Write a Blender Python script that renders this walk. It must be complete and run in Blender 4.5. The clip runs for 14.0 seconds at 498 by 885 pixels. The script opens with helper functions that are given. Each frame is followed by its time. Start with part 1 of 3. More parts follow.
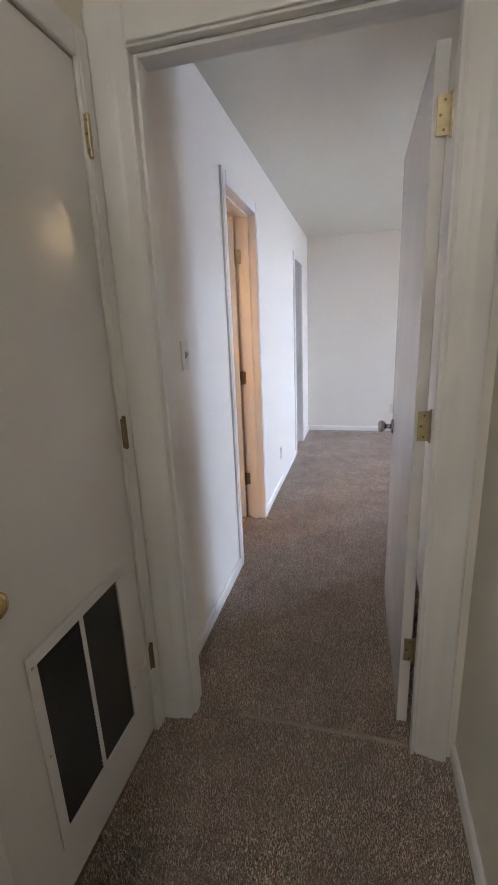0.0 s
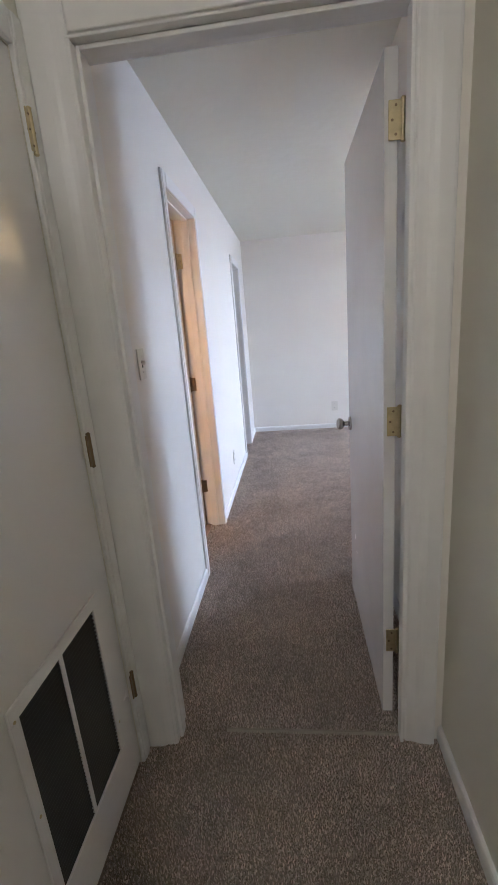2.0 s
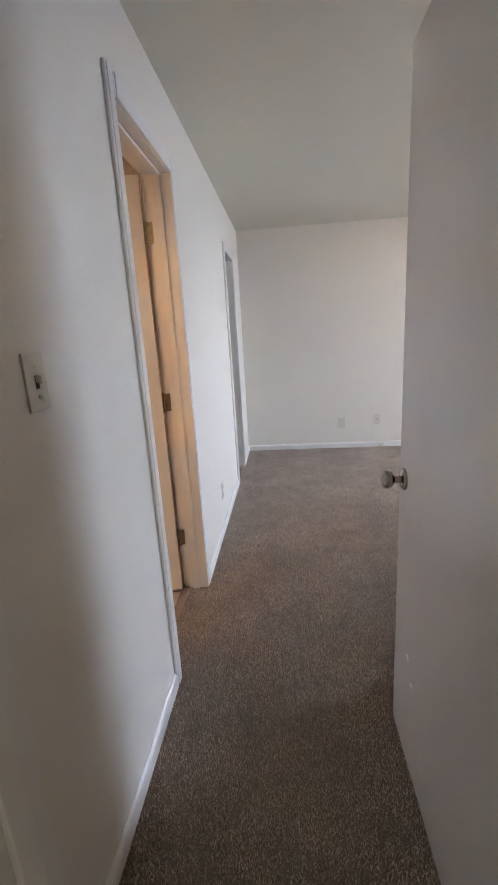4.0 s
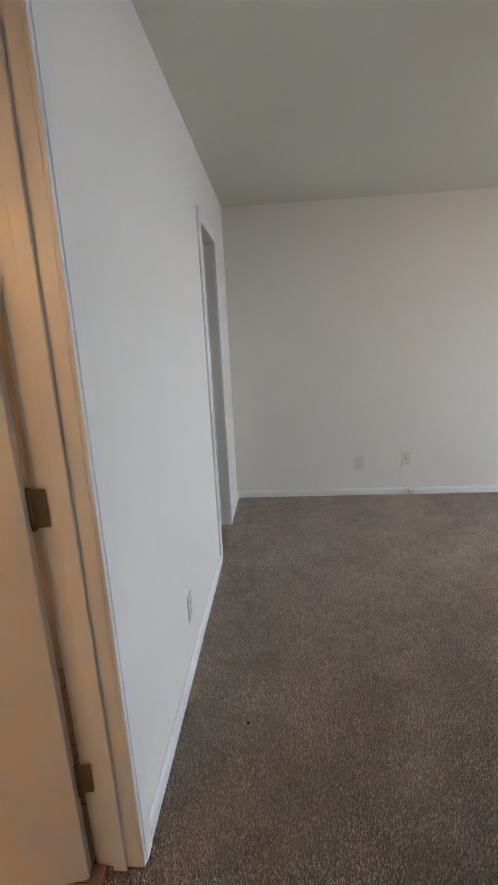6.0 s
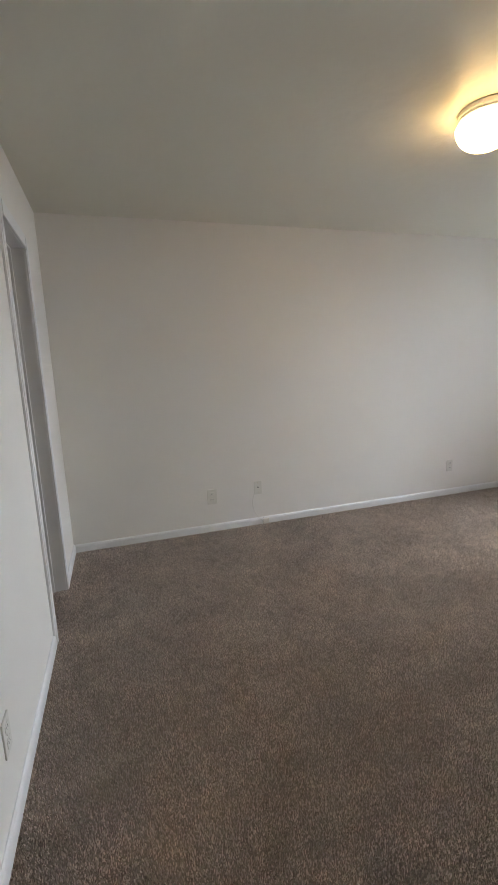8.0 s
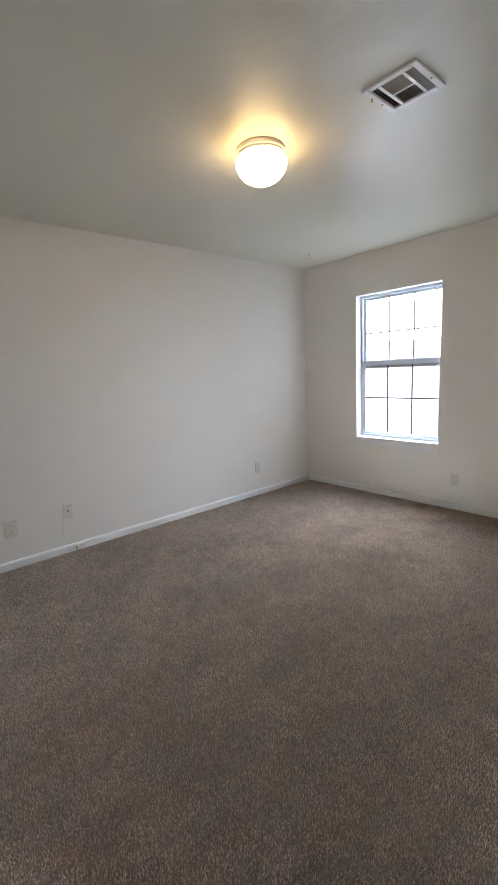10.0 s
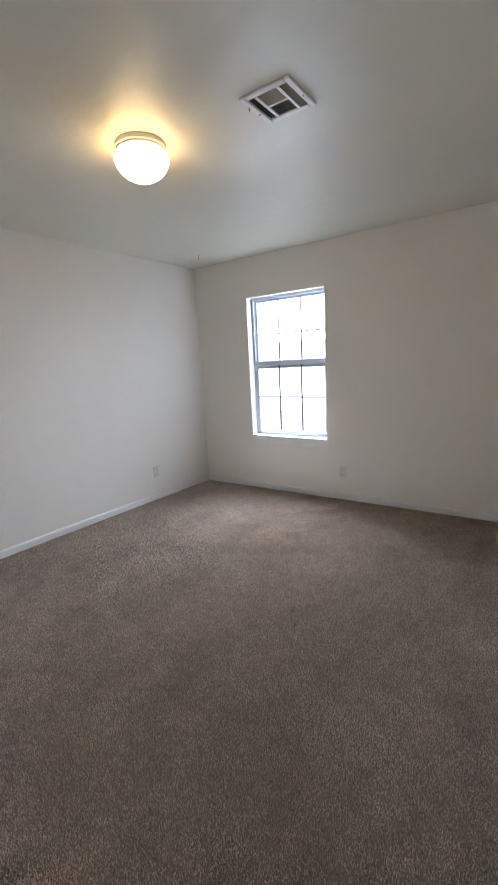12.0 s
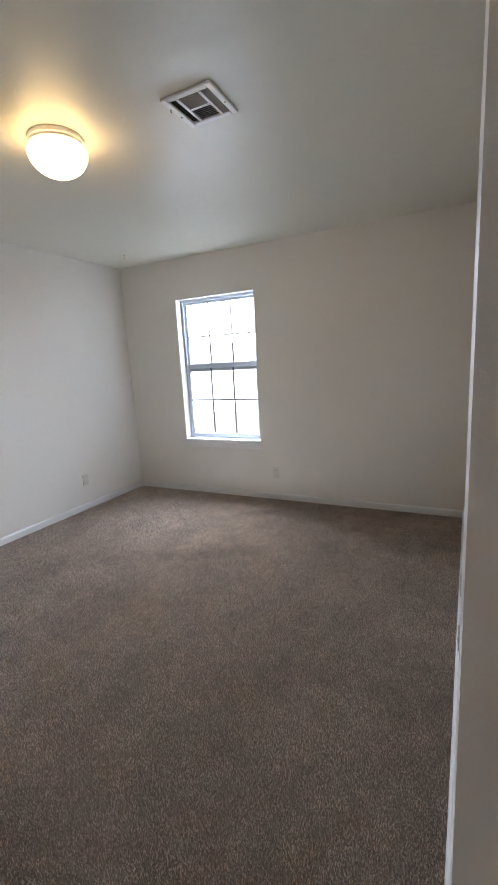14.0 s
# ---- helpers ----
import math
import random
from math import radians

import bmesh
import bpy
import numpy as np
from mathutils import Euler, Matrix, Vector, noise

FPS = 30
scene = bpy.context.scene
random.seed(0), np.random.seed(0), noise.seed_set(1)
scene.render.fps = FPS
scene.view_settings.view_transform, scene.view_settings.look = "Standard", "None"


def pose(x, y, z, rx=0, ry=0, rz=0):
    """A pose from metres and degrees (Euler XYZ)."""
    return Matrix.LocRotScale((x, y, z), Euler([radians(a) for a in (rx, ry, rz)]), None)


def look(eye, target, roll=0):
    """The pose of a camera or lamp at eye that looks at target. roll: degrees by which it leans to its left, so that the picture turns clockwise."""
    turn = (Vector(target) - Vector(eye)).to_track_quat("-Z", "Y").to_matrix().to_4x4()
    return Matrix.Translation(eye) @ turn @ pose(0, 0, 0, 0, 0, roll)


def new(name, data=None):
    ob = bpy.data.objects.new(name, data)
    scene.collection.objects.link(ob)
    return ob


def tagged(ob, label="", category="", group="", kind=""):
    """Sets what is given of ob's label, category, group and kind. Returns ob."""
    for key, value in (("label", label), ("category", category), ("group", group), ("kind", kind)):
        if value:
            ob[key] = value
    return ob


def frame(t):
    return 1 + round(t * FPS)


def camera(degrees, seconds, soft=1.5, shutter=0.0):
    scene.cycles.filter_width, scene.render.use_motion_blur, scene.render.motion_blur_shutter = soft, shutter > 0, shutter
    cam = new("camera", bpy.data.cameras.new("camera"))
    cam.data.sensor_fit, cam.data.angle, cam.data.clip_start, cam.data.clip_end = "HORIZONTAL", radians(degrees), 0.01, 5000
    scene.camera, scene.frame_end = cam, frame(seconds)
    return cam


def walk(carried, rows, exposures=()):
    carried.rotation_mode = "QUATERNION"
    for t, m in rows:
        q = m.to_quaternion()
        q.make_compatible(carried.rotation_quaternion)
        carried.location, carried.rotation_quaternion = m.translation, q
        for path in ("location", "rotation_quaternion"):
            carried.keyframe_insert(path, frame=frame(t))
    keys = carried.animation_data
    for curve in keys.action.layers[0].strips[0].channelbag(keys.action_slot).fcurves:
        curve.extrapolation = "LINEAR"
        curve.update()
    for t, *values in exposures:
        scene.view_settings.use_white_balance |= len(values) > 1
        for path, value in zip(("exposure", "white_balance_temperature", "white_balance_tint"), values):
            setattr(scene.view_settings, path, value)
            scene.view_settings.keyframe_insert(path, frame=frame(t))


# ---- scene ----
cam = camera(60.3, 14.0)
PATH = [
    (0, (0.213, 0.092, 1.406), (-0.281, 1.958, 0.886), -2.5),
    (0.5, (0.212, 0.131, 1.417), (-0.107, 2.034, 0.891), -2.2),
    (1, (0.177, 0.113, 1.421), (-0.084, 2.028, 0.904), -3.3),
    (1.5, (0.14, 0.121, 1.412), (-0.1, 2.039, 0.897), -4.6),
    (2, (0.108, 0.108, 1.412), (-0.114, 2.027, 0.893), -4.7),
    (4.3, (0.032, 1.126, 1.376), (-0.157, 3.055, 0.883), -3.2),
    (4.5, (0.044, 1.282, 1.389), (-0.148, 3.211, 0.896), -2.9),
    (5, (0.01, 1.607, 1.38), (-0.18, 3.538, 0.894), -2.6),
    (5.5, (-0.043, 1.921, 1.393), (-0.223, 3.854, 0.911), -3.5),
    (6, (-0.044, 2.159, 1.397), (-0.196, 4.1, 0.938), -2.8),
    (6.5, (-0.072, 2.321, 1.364), (-0.137, 4.277, 0.954), -2.6),
    (7, (-0.097, 2.414, 1.371), (0.042, 4.374, 0.998), -2.1),
    (7.5, (-0.082, 2.456, 1.36), (0.304, 4.386, 1.005), -2.1),
    (8, (-0.062, 2.488, 1.335), (0.517, 4.373, 0.997), -2.6),
    (8.7, (-0.010, 2.479, 1.346), (0.863, 4.246, 1.004), -2.4),
    (9, (-0.010, 2.498, 1.334), (0.990, 4.198, 0.998), -2.4),
    (11.5, (0.048, 2.511, 1.375), (1.582, 3.742, 1.014), -3.0),
    (12, (0.048, 2.502, 1.372), (1.646, 3.646, 1.009), -3.0),
    (12.5, (0.045, 2.496, 1.364), (1.698, 3.564, 1.003), -3.0),
    (13, (0.062, 2.499, 1.384), (1.753, 3.502, 1.009), -3.0),
    (13.5, (0.062, 2.496, 1.386), (1.788, 3.433, 1.011), -3.1),
    (14, (0.062, 2.498, 1.390), (1.815, 3.384, 1.015), -3.2),
]

EXPOSURES = [(0.0, 1.65, 5850, 18), (2.0, 1.75, 5600, 18), (4.5, 1.13, 6250, 16), (6.0, 0.8, 6300, 13), (7.5, 0.78, 6500, 13), (8.0, 0.66, 6650, 13), (8.5, 0.6, 6750, 13), (9.0, 0.68, 6600, 13), (11.5, 0.68, 6150, 14), (14.0, 0.63, 6200, 14)]
walk(cam, [(t, look(eye, target, roll)) for t, eye, target, roll in PATH], EXPOSURES)

# ---- world and large lights ----
world = bpy.data.worlds.new("sky")
scene.world = world
world.use_nodes = True
wn = world.node_tree.nodes
sky = wn.new("ShaderNodeTexSky")
sky.sky_type, sky.sun_disc = "NISHITA", False
sky.sun_elevation, sky.sun_rotation = radians(52), radians(190)
world.node_tree.links.new(sky.outputs[0], wn["Background"].inputs[0])
wn["Background"].inputs[1].default_value = 0.15
sun_data = bpy.data.lights.new("sun", "SUN")
sun_data.energy, sun_data.angle, sun_data.color = 4.5, radians(0.5), (1.0, 0.95, 0.88)
sun = new("sun", sun_data)
sun.matrix_world = look((-5, -25, 33), (0, 0, 0))

# Daylight from the upper sky, outside the window.
day = bpy.data.lights.new("window_daylight", "AREA")
day.shape, day.size, day.size_y, day.energy, day.color = "RECTANGLE", 2.0, 1.8, 420.0, (0.72, 0.85, 1.0)
new("window_daylight", day).matrix_world = look((5.0, 5.15, 2.45), (0.8, 3.8, 0.4))

DOME_GLOW, BATH_GLOW, HALL_GLOW = 10.0, 40.0, 15.0


# ---- materials ----
def mat(name, color, rough=0.6, metal=0.0, var=0.06, scale=6.0, bump=0.0, bscale=80.0, bump2=0.0, b2scale=8.0, spec=0.5, speck=None):
    """Paint, metal or plastic: two scales of tone, two scales of relief."""
    m = bpy.data.materials.new(name)
    m.use_nodes = True
    nt = m.node_tree
    n, l = nt.nodes, nt.links
    b = n["Principled BSDF"]
    b.inputs["Roughness"].default_value, b.inputs["Metallic"].default_value = rough, metal
    b.inputs["Specular IOR Level"].default_value = spec
    co = n.new("ShaderNodeTexCoord")
    big, fine = n.new("ShaderNodeTexNoise"), n.new("ShaderNodeTexNoise")
    big.inputs["Scale"].default_value, fine.inputs["Scale"].default_value = scale, bscale
    big.inputs["Detail"].default_value, fine.inputs["Detail"].default_value = 4, 3
    for t in (big, fine):
        l.new(co.outputs["Object"], t.inputs["Vector"])
    mix = n.new("ShaderNodeMix")
    mix.data_type = "RGBA"
    mix.inputs[6].default_value = (*[c * (1 - var) for c in color], 1)
    mix.inputs[7].default_value = (*[min(1, c * (1 + var)) for c in color], 1)
    l.new(big.outputs["Fac"], mix.inputs[0])
    out = mix.outputs[2]
    if speck:
        ramp = n.new("ShaderNodeValToRGB")
        ramp.color_ramp.elements[0].position, ramp.color_ramp.elements[1].position = 0.36, 0.64
        l.new(fine.outputs["Fac"], ramp.inputs[0])
        mix2 = n.new("ShaderNodeMix")
        mix2.data_type, mix2.blend_type = "RGBA", "MULTIPLY"
        mix2.inputs[0].default_value = 1
        ramp.color_ramp.elements[0].color = (*speck, 1)
        l.new(out, mix2.inputs[6])
        l.new(ramp.outputs[0], mix2.inputs[7])
        out = mix2.outputs[2]
    l.new(out, b.inputs["Base Color"])
    if metal == 0:
        rr = n.new("ShaderNodeMapRange")
        rr.inputs[3].default_value, rr.inputs[4].default_value = max(0.05, rough - 0.08), min(1, rough + 0.08)
        l.new(big.outputs["Fac"], rr.inputs[0])
        l.new(rr.outputs[0], b.inputs["Roughness"])
    last = None
    for amount, tex in ((bump2, None), (bump, fine)):
        if amount:
            if tex is None:
                tex = n.new("ShaderNodeTexNoise")
                tex.inputs["Scale"].default_value, tex.inputs["Detail"].default_value = b2scale, 2
                l.new(co.outputs["Object"], tex.inputs["Vector"])
            bp = n.new("ShaderNodeBump")
            bp.inputs["Strength"].default_value, bp.inputs["Distance"].default_value = 1.0, amount
            l.new(tex.outputs["Fac"], bp.inputs["Height"])
            if last:
                l.new(last.outputs[0], bp.inputs["Normal"])
            last = bp
    if last:
        l.new(last.outputs[0], b.inputs["Normal"])
    return m


def glow(name, color, strength):
    m = bpy.data.materials.new(name)
    m.use_nodes = True
    b = m.node_tree.nodes["Principled BSDF"]
    b.inputs["Base Color"].default_value = (0.85, 0.83, 0.78, 1)
    b.inputs["Roughness"].default_value = 0.25
    b.inputs["Emission Color"].default_value = (*color, 1)
    b.inputs["Emission Strength"].default_value = strength
    return m


WALL = mat("wall paint", (0.81, 0.775, 0.715), 0.42, var=0.02, scale=1.4, bump=0.0006, bscale=140, bump2=0.004, b2scale=3.0, spec=0.4)
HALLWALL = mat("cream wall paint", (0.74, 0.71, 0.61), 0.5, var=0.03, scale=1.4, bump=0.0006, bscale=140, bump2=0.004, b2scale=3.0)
TRIM = mat("glossy white trim paint", (0.80, 0.79, 0.77), 0.36, var=0.03, scale=9, bump2=0.0004, b2scale=11)
DOOR = mat("white door paint", (0.79, 0.77, 0.75), 0.24, var=0.025, scale=2.5, bump2=0.0012, b2scale=7)
CARPET = mat("taupe carpet backing", (0.40, 0.33, 0.275), 0.95, var=0.25, scale=3.5, bump=0.01, bscale=170, spec=0.1, speck=(0.7, 0.7, 0.7))
BRASS = mat("polished brass", (0.72, 0.52, 0.22), 0.22, 1.0, var=0.1, scale=30)
OLDBRASS = mat("tarnished brass", (0.55, 0.46, 0.28), 0.35, 1.0, var=0.25, scale=60)
DARKBRASS = mat("dark bronze hinge", (0.24, 0.18, 0.11), 0.4, 1.0, var=0.25, scale=60)
NICKEL = mat("satin nickel", (0.40, 0.365, 0.34), 0.2, 1.0, var=0.05, scale=40)
PLATE = mat("white plastic plate", (0.70, 0.67, 0.60), 0.35, var=0.03, scale=20)
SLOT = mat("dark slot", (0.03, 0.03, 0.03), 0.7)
VENTDARK = mat("dark duct metal", (0.10, 0.095, 0.09), 0.6, var=0.2)
LOUVRE = mat("grey louvre paint", (0.42, 0.40, 0.37), 0.5, var=0.1, scale=20)
GRILLE = mat("near-black louvre", (0.022, 0.021, 0.018), 0.55, var=0.3, scale=25)
TILE = mat("beige floor tile", (0.52, 0.42, 0.32), 0.35, var=0.08, scale=9, bump=0.0004, bscale=60)
GROUT = mat("brown grout", (0.2, 0.15, 0.11), 0.9, var=0.15, scale=40)
STRIP = mat("worn wooden threshold", (0.26, 0.18, 0.13), 0.5, var=0.25, scale=30, bump=0.001, bscale=60)
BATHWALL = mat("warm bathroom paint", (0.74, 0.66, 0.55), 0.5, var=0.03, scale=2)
VINYL = mat("white aluminium window frame", (0.58, 0.62, 0.70), 0.45, var=0.03, scale=12)
MUNTIN = mat("thin grey glazing bar", (0.10, 0.10, 0.11), 0.6)
SEAM = mat("pale carpet seam binding", (0.50, 0.45, 0.37), 0.9, var=0.2, scale=40, bump=0.003, bscale=200)
GROUND = mat("dry pale ground", (0.46, 0.44, 0.38), 0.95, var=0.2, scale=0.4, bump=0.02, bscale=6)
SIDING = mat("neighbour house siding", (0.55, 0.54, 0.5), 0.7, var=0.05, scale=1)
SHINGLE = mat("grey roof shingle", (0.2, 0.2, 0.2), 0.9, var=0.2, scale=2)
DOMEGLASS = glow("lit opal glass", (1.0, 0.66, 0.27), DOME_GLOW)
BACKGLOW = glow("glowing backdrop panel", (0.90, 0.95, 1.0), 1.6)
BACKGLOW.cycles.emission_sampling = "NONE"
BULB = glow("lit warm bulb", (1.0, 0.61, 0.31), BATH_GLOW)
HALLFILL = glow("added hall fill glow", (1.0, 0.93, 0.80), HALL_GLOW)


def ceiling_paint():
    m = mat("knockdown ceiling paint", (0.72, 0.70, 0.60), 0.38, var=0.03, scale=1.2, bump2=0.0026, b2scale=13.0, spec=0.5)
    return m


CEIL = ceiling_paint()


def pile_material():
    m = bpy.data.materials.new("taupe carpet pile")
    m.use_nodes = True
    n, l = m.node_tree.nodes, m.node_tree.links
    b = n["Principled BSDF"]
    b.inputs["Roughness"].default_value = 0.9
    b.inputs["Specular IOR Level"].default_value = 0.15
    b.inputs["Sheen Weight"].default_value = 0.25
    geo, co = n.new("ShaderNodeNewGeometry"), n.new("ShaderNodeTexCoord")
    ramp = n.new("ShaderNodeValToRGB")
    e = ramp.color_ramp.elements
    e[0].color, e[1].color = (0.29, 0.24, 0.20, 1), (0.80, 0.675, 0.575, 1)
    mid = e.new(0.55)
    mid.color = (0.56, 0.47, 0.40, 1)
    l.new(geo.outputs["Random Per Island"], ramp.inputs[0])
    big = n.new("ShaderNodeTexNoise")
    big.inputs["Scale"].default_value, big.inputs["Detail"].default_value = 2.6, 3
    clump = n.new("ShaderNodeTexNoise")
    clump.inputs["Scale"].default_value, clump.inputs["Detail"].default_value = 11.0, 4
    clump.inputs["Distortion"].default_value = 0.8
    for tex in (big, clump):
        l.new(co.outputs["Object"], tex.inputs["Vector"])
    both = n.new("ShaderNodeMix")
    both.inputs[0].default_value = 0.5
    l.new(big.outputs["Fac"], both.inputs[2])
    l.new(clump.outputs["Fac"], both.inputs[3])
    r2 = n.new("ShaderNodeMapRange")
    r2.inputs[1].default_value, r2.inputs[2].default_value = 0.36, 0.62
    r2.inputs[3].default_value, r2.inputs[4].default_value = 0.76, 1.14
    l.new(both.outputs[0], r2.inputs[0])
    mul = n.new("ShaderNodeMix")
    mul.data_type, mul.blend_type = "RGBA", "MULTIPLY"
    mul.inputs[0].default_value = 1
    l.new(ramp.outputs[0], mul.inputs[6])
    l.new(r2.outputs[0], mul.inputs[7])
    l.new(mul.outputs[2], b.inputs["Base Color"])
    return m


PILE = pile_material()


def glass_material():
    m = bpy.data.materials.new("window glass")
    m.use_nodes = True
    b = m.node_tree.nodes["Principled BSDF"]
    b.inputs["Transmission Weight"].default_value = 1
    b.inputs["Roughness"].default_value = 0.0
    b.inputs["IOR"].default_value = 1.45
    return m


GLASS = glass_material()


# ---- building helpers ----
def box(bm, x0, x1, y0, y1, z0, z1, bev=0.0, seg=1):
    vs = [bm.verts.new((x, y, z)) for x in (x0, x1) for y in (y0, y1) for z in (z0, z1)]
    fs = [bm.faces.new([vs[i] for i in q]) for q in ((0, 1, 3, 2), (4, 6, 7, 5), (0, 4, 5, 1), (2, 3, 7, 6), (0, 2, 6, 4), (1, 5, 7, 3))]
    if bev:
        edges = list({e for f in fs for e in f.edges})
        bmesh.ops.bevel(bm, geom=edges, offset=bev, segments=seg, affect="EDGES", profile=0.6)
    return bm


def boxes(*dims, bev=0.0, seg=1):
    bm = bmesh.new()
    for d in dims:
        box(bm, *d, bev=bev, seg=seg)
    return bm


def lathe(profile, steps=28, axis="Z", at=(0, 0, 0)):
    """Turns (radius, height) pairs round an axis."""
    bm = bmesh.new()
    rings = []
    for r, h in profile:
        ring = []
        for k in range(steps):
            a = 2 * math.pi * k / steps
            p = (r * math.cos(a), r * math.sin(a), h)
            if axis == "X":
                p = (h, p[0], p[1])
            elif axis == "Y":
                p = (p[0], h, p[1])
            ring.append(bm.verts.new([p[i] + at[i] for i in range(3)]))
        rings.append(ring)
    for a, b in zip(rings, rings[1:]):
        for k in range(steps):
            bm.faces.new((a[k], a[(k + 1) % steps], b[(k + 1) % steps], b[k]))
    bm.faces.new(rings[0])
    bm.faces.new(rings[-1])
    bmesh.ops.recalc_face_normals(bm, faces=bm.faces)
    return bm


def prism(points, z0, z1):
    bm = bmesh.new()
    low = [bm.verts.new((x, y, z0)) for x, y in points]
    top = [bm.verts.new((x, y, z1)) for x, y in points]
    n = len(points)
    for k in range(n):
        bm.faces.new((low[k], low[(k + 1) % n], top[(k + 1) % n], top[k]))
    bm.faces.new(low)
    bm.faces.new(top)
    bmesh.ops.recalc_face_normals(bm, faces=bm.faces)
    return bm


def finish(name, bm, material, smooth=False):
    bmesh.ops.recalc_face_normals(bm, faces=bm.faces)
    me = bpy.data.meshes.new(name)
    bm.to_mesh(me)
    bm.free()
    me.materials.append(material)
    if smooth:
        me.shade_smooth()
        me.set_sharp_from_angle(angle=radians(40))
    return new(name, me)


def thing(name, bm, material, label, category="", kind="", group="", smooth=False):
    return tagged(finish(name, bm, material, smooth), label, category, group, kind)


def part(name, bm, material, parent, label="", smooth=False):
    ob = finish(name, bm, material, smooth)
    ob.parent = parent
    return tagged(ob, label)


def empty(name, m, label, category="", kind="", group=""):
    ob = new(name)
    ob.matrix_basis = m
    return tagged(ob, label, category, group, kind)


# ---- plan ----
XW, YN, XE = -0.466, 5.88, 3.885       # west, north and east wall faces
H = 2.44                               # ceiling
T = 0.115                              # partition thickness
YD0, YD1 = 1.262, 1.375                # entry partition
RIGHT = 0.035                          # the partition steps back beside the hinges
XH0, XH1 = -0.478, 0.545               # hall faces
YB = -1.7                              # hall's far end
BATH = (2.374, 3.014, 2.091)           # bathroom opening: y, y, head
CLOS = (4.728, 5.268, 2.052)           # closet opening
WIN = (4.300, 5.187, 0.591, 2.041)     # window opening: y, y, z, z
XP = 0.56                              # east face of the entry passage
SOUTH = ((XP, 2.489), (XE, 2.454))    # room face of the south wall


# ---- structure ----
def walls():
    x0, g = XW - T, 0.019
    b0, b1, c0, c1 = BATH[0] - g, BATH[1] + g, CLOS[0] - g, CLOS[1] + g
    thing("wall_west", boxes((x0, XW, YD1, b0, 0, H), (x0, XW, b0, b1, BATH[2] + g, H), (x0, XW, b1, c0, 0, H),
                             (x0, XW, c0, c1, CLOS[2] + g, H), (x0, XW, c1, YN, 0, H)), WALL,
          "smooth white painted partition with two door openings", "wall", "structure")
    thing("wall_north", boxes((-1.5, 4.05, YN, YN + 0.12, 0, H)), WALL, "long plain off-white painted bedroom wall", "wall", "structure")
    thing("wall_east", boxes((XE, XE + 0.14, 2.2, WIN[0], 0, H), (XE, XE + 0.14, WIN[1], YN, 0, H),
                             (XE, XE + 0.14, WIN[0], WIN[1], 0, WIN[2]), (XE, XE + 0.14, WIN[0], WIN[1], WIN[3], H)), WALL,
          "off-white painted outer wall with one window", "wall", "structure")
    bm = prism([(XP, YD1), SOUTH[0], SOUTH[1], (XE, 2.34), (XP + 0.12, 2.37), (XP + 0.12, YD1)], 0, H)
    thing("wall_south", bm, WALL, "off-white painted wall turning a corner beside the entry", "wall", "structure")
    thing("wall_entry", boxes((XH0 - 0.1, -0.384, YD0 + 0.012, YD1, 0, H), (0.436, XP + 0.12, YD0 + 0.012 + RIGHT, YD1, 0, H),
                              (-0.384, 0.436, YD0 + 0.012, YD1, 2.104, H)), WALL, "short partition round the bedroom door", "wall", "structure")
    xh = XH0 - 0.1
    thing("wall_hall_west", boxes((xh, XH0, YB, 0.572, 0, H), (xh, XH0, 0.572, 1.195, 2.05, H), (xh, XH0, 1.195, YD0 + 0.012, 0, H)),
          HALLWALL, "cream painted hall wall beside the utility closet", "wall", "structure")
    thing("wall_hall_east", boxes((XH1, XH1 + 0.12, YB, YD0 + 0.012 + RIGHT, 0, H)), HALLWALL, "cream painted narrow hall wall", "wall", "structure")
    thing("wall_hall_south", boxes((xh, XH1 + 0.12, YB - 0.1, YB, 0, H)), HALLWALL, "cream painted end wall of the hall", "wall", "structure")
    thing("wall_utility", boxes((-1.2, xh, 0.40, 0.572, 0, H), (-1.2, xh, 1.195, 1.28, 0, H), (-1.25, -1.2, 0.40, 1.28, 0, H)), HALLWALL,
          "plain dark utility closet lining", "wall", "structure")
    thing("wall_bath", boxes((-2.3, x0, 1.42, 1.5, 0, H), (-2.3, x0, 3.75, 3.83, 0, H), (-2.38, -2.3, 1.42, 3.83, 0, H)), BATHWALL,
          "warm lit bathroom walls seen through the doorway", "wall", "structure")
    thing("wall_closet", boxes((-1.3, x0, 4.3, 4.38, 0, H), (-1.38, -1.3, 4.3, YN, 0, H)), WALL, "plain white closet lining", "wall", "structure")
    thing("ceiling", boxes((-2.5, 4.1, -1.9, 6.05, H, H + 0.1)), CEIL, "off-white knockdown textured ceiling with slight sheen", "ceiling", "structure")


def floors():
    thing("floor", boxes((XW - T, XE, 1.325, YN, -0.06, -0.004), (-1.3, XW - T, 4.38, YN, -0.06, -0.004)), CARPET,
          "taupe cut-pile bedroom carpet with trodden patches", "carpet", "structure")
    thing("floor_hall", boxes((XH0 - 0.7, XH1, YB, 1.325, -0.06, -0.004)), CARPET, "darker taupe cut-pile hall carpet", "carpet", "structure")
    thing("carpet_seam", boxes((-0.20, 0.415, 1.3190, 1.3260, -0.01, 0.0095)), SEAM, "pale frayed carpet seam across the doorway", "seam", "structure")


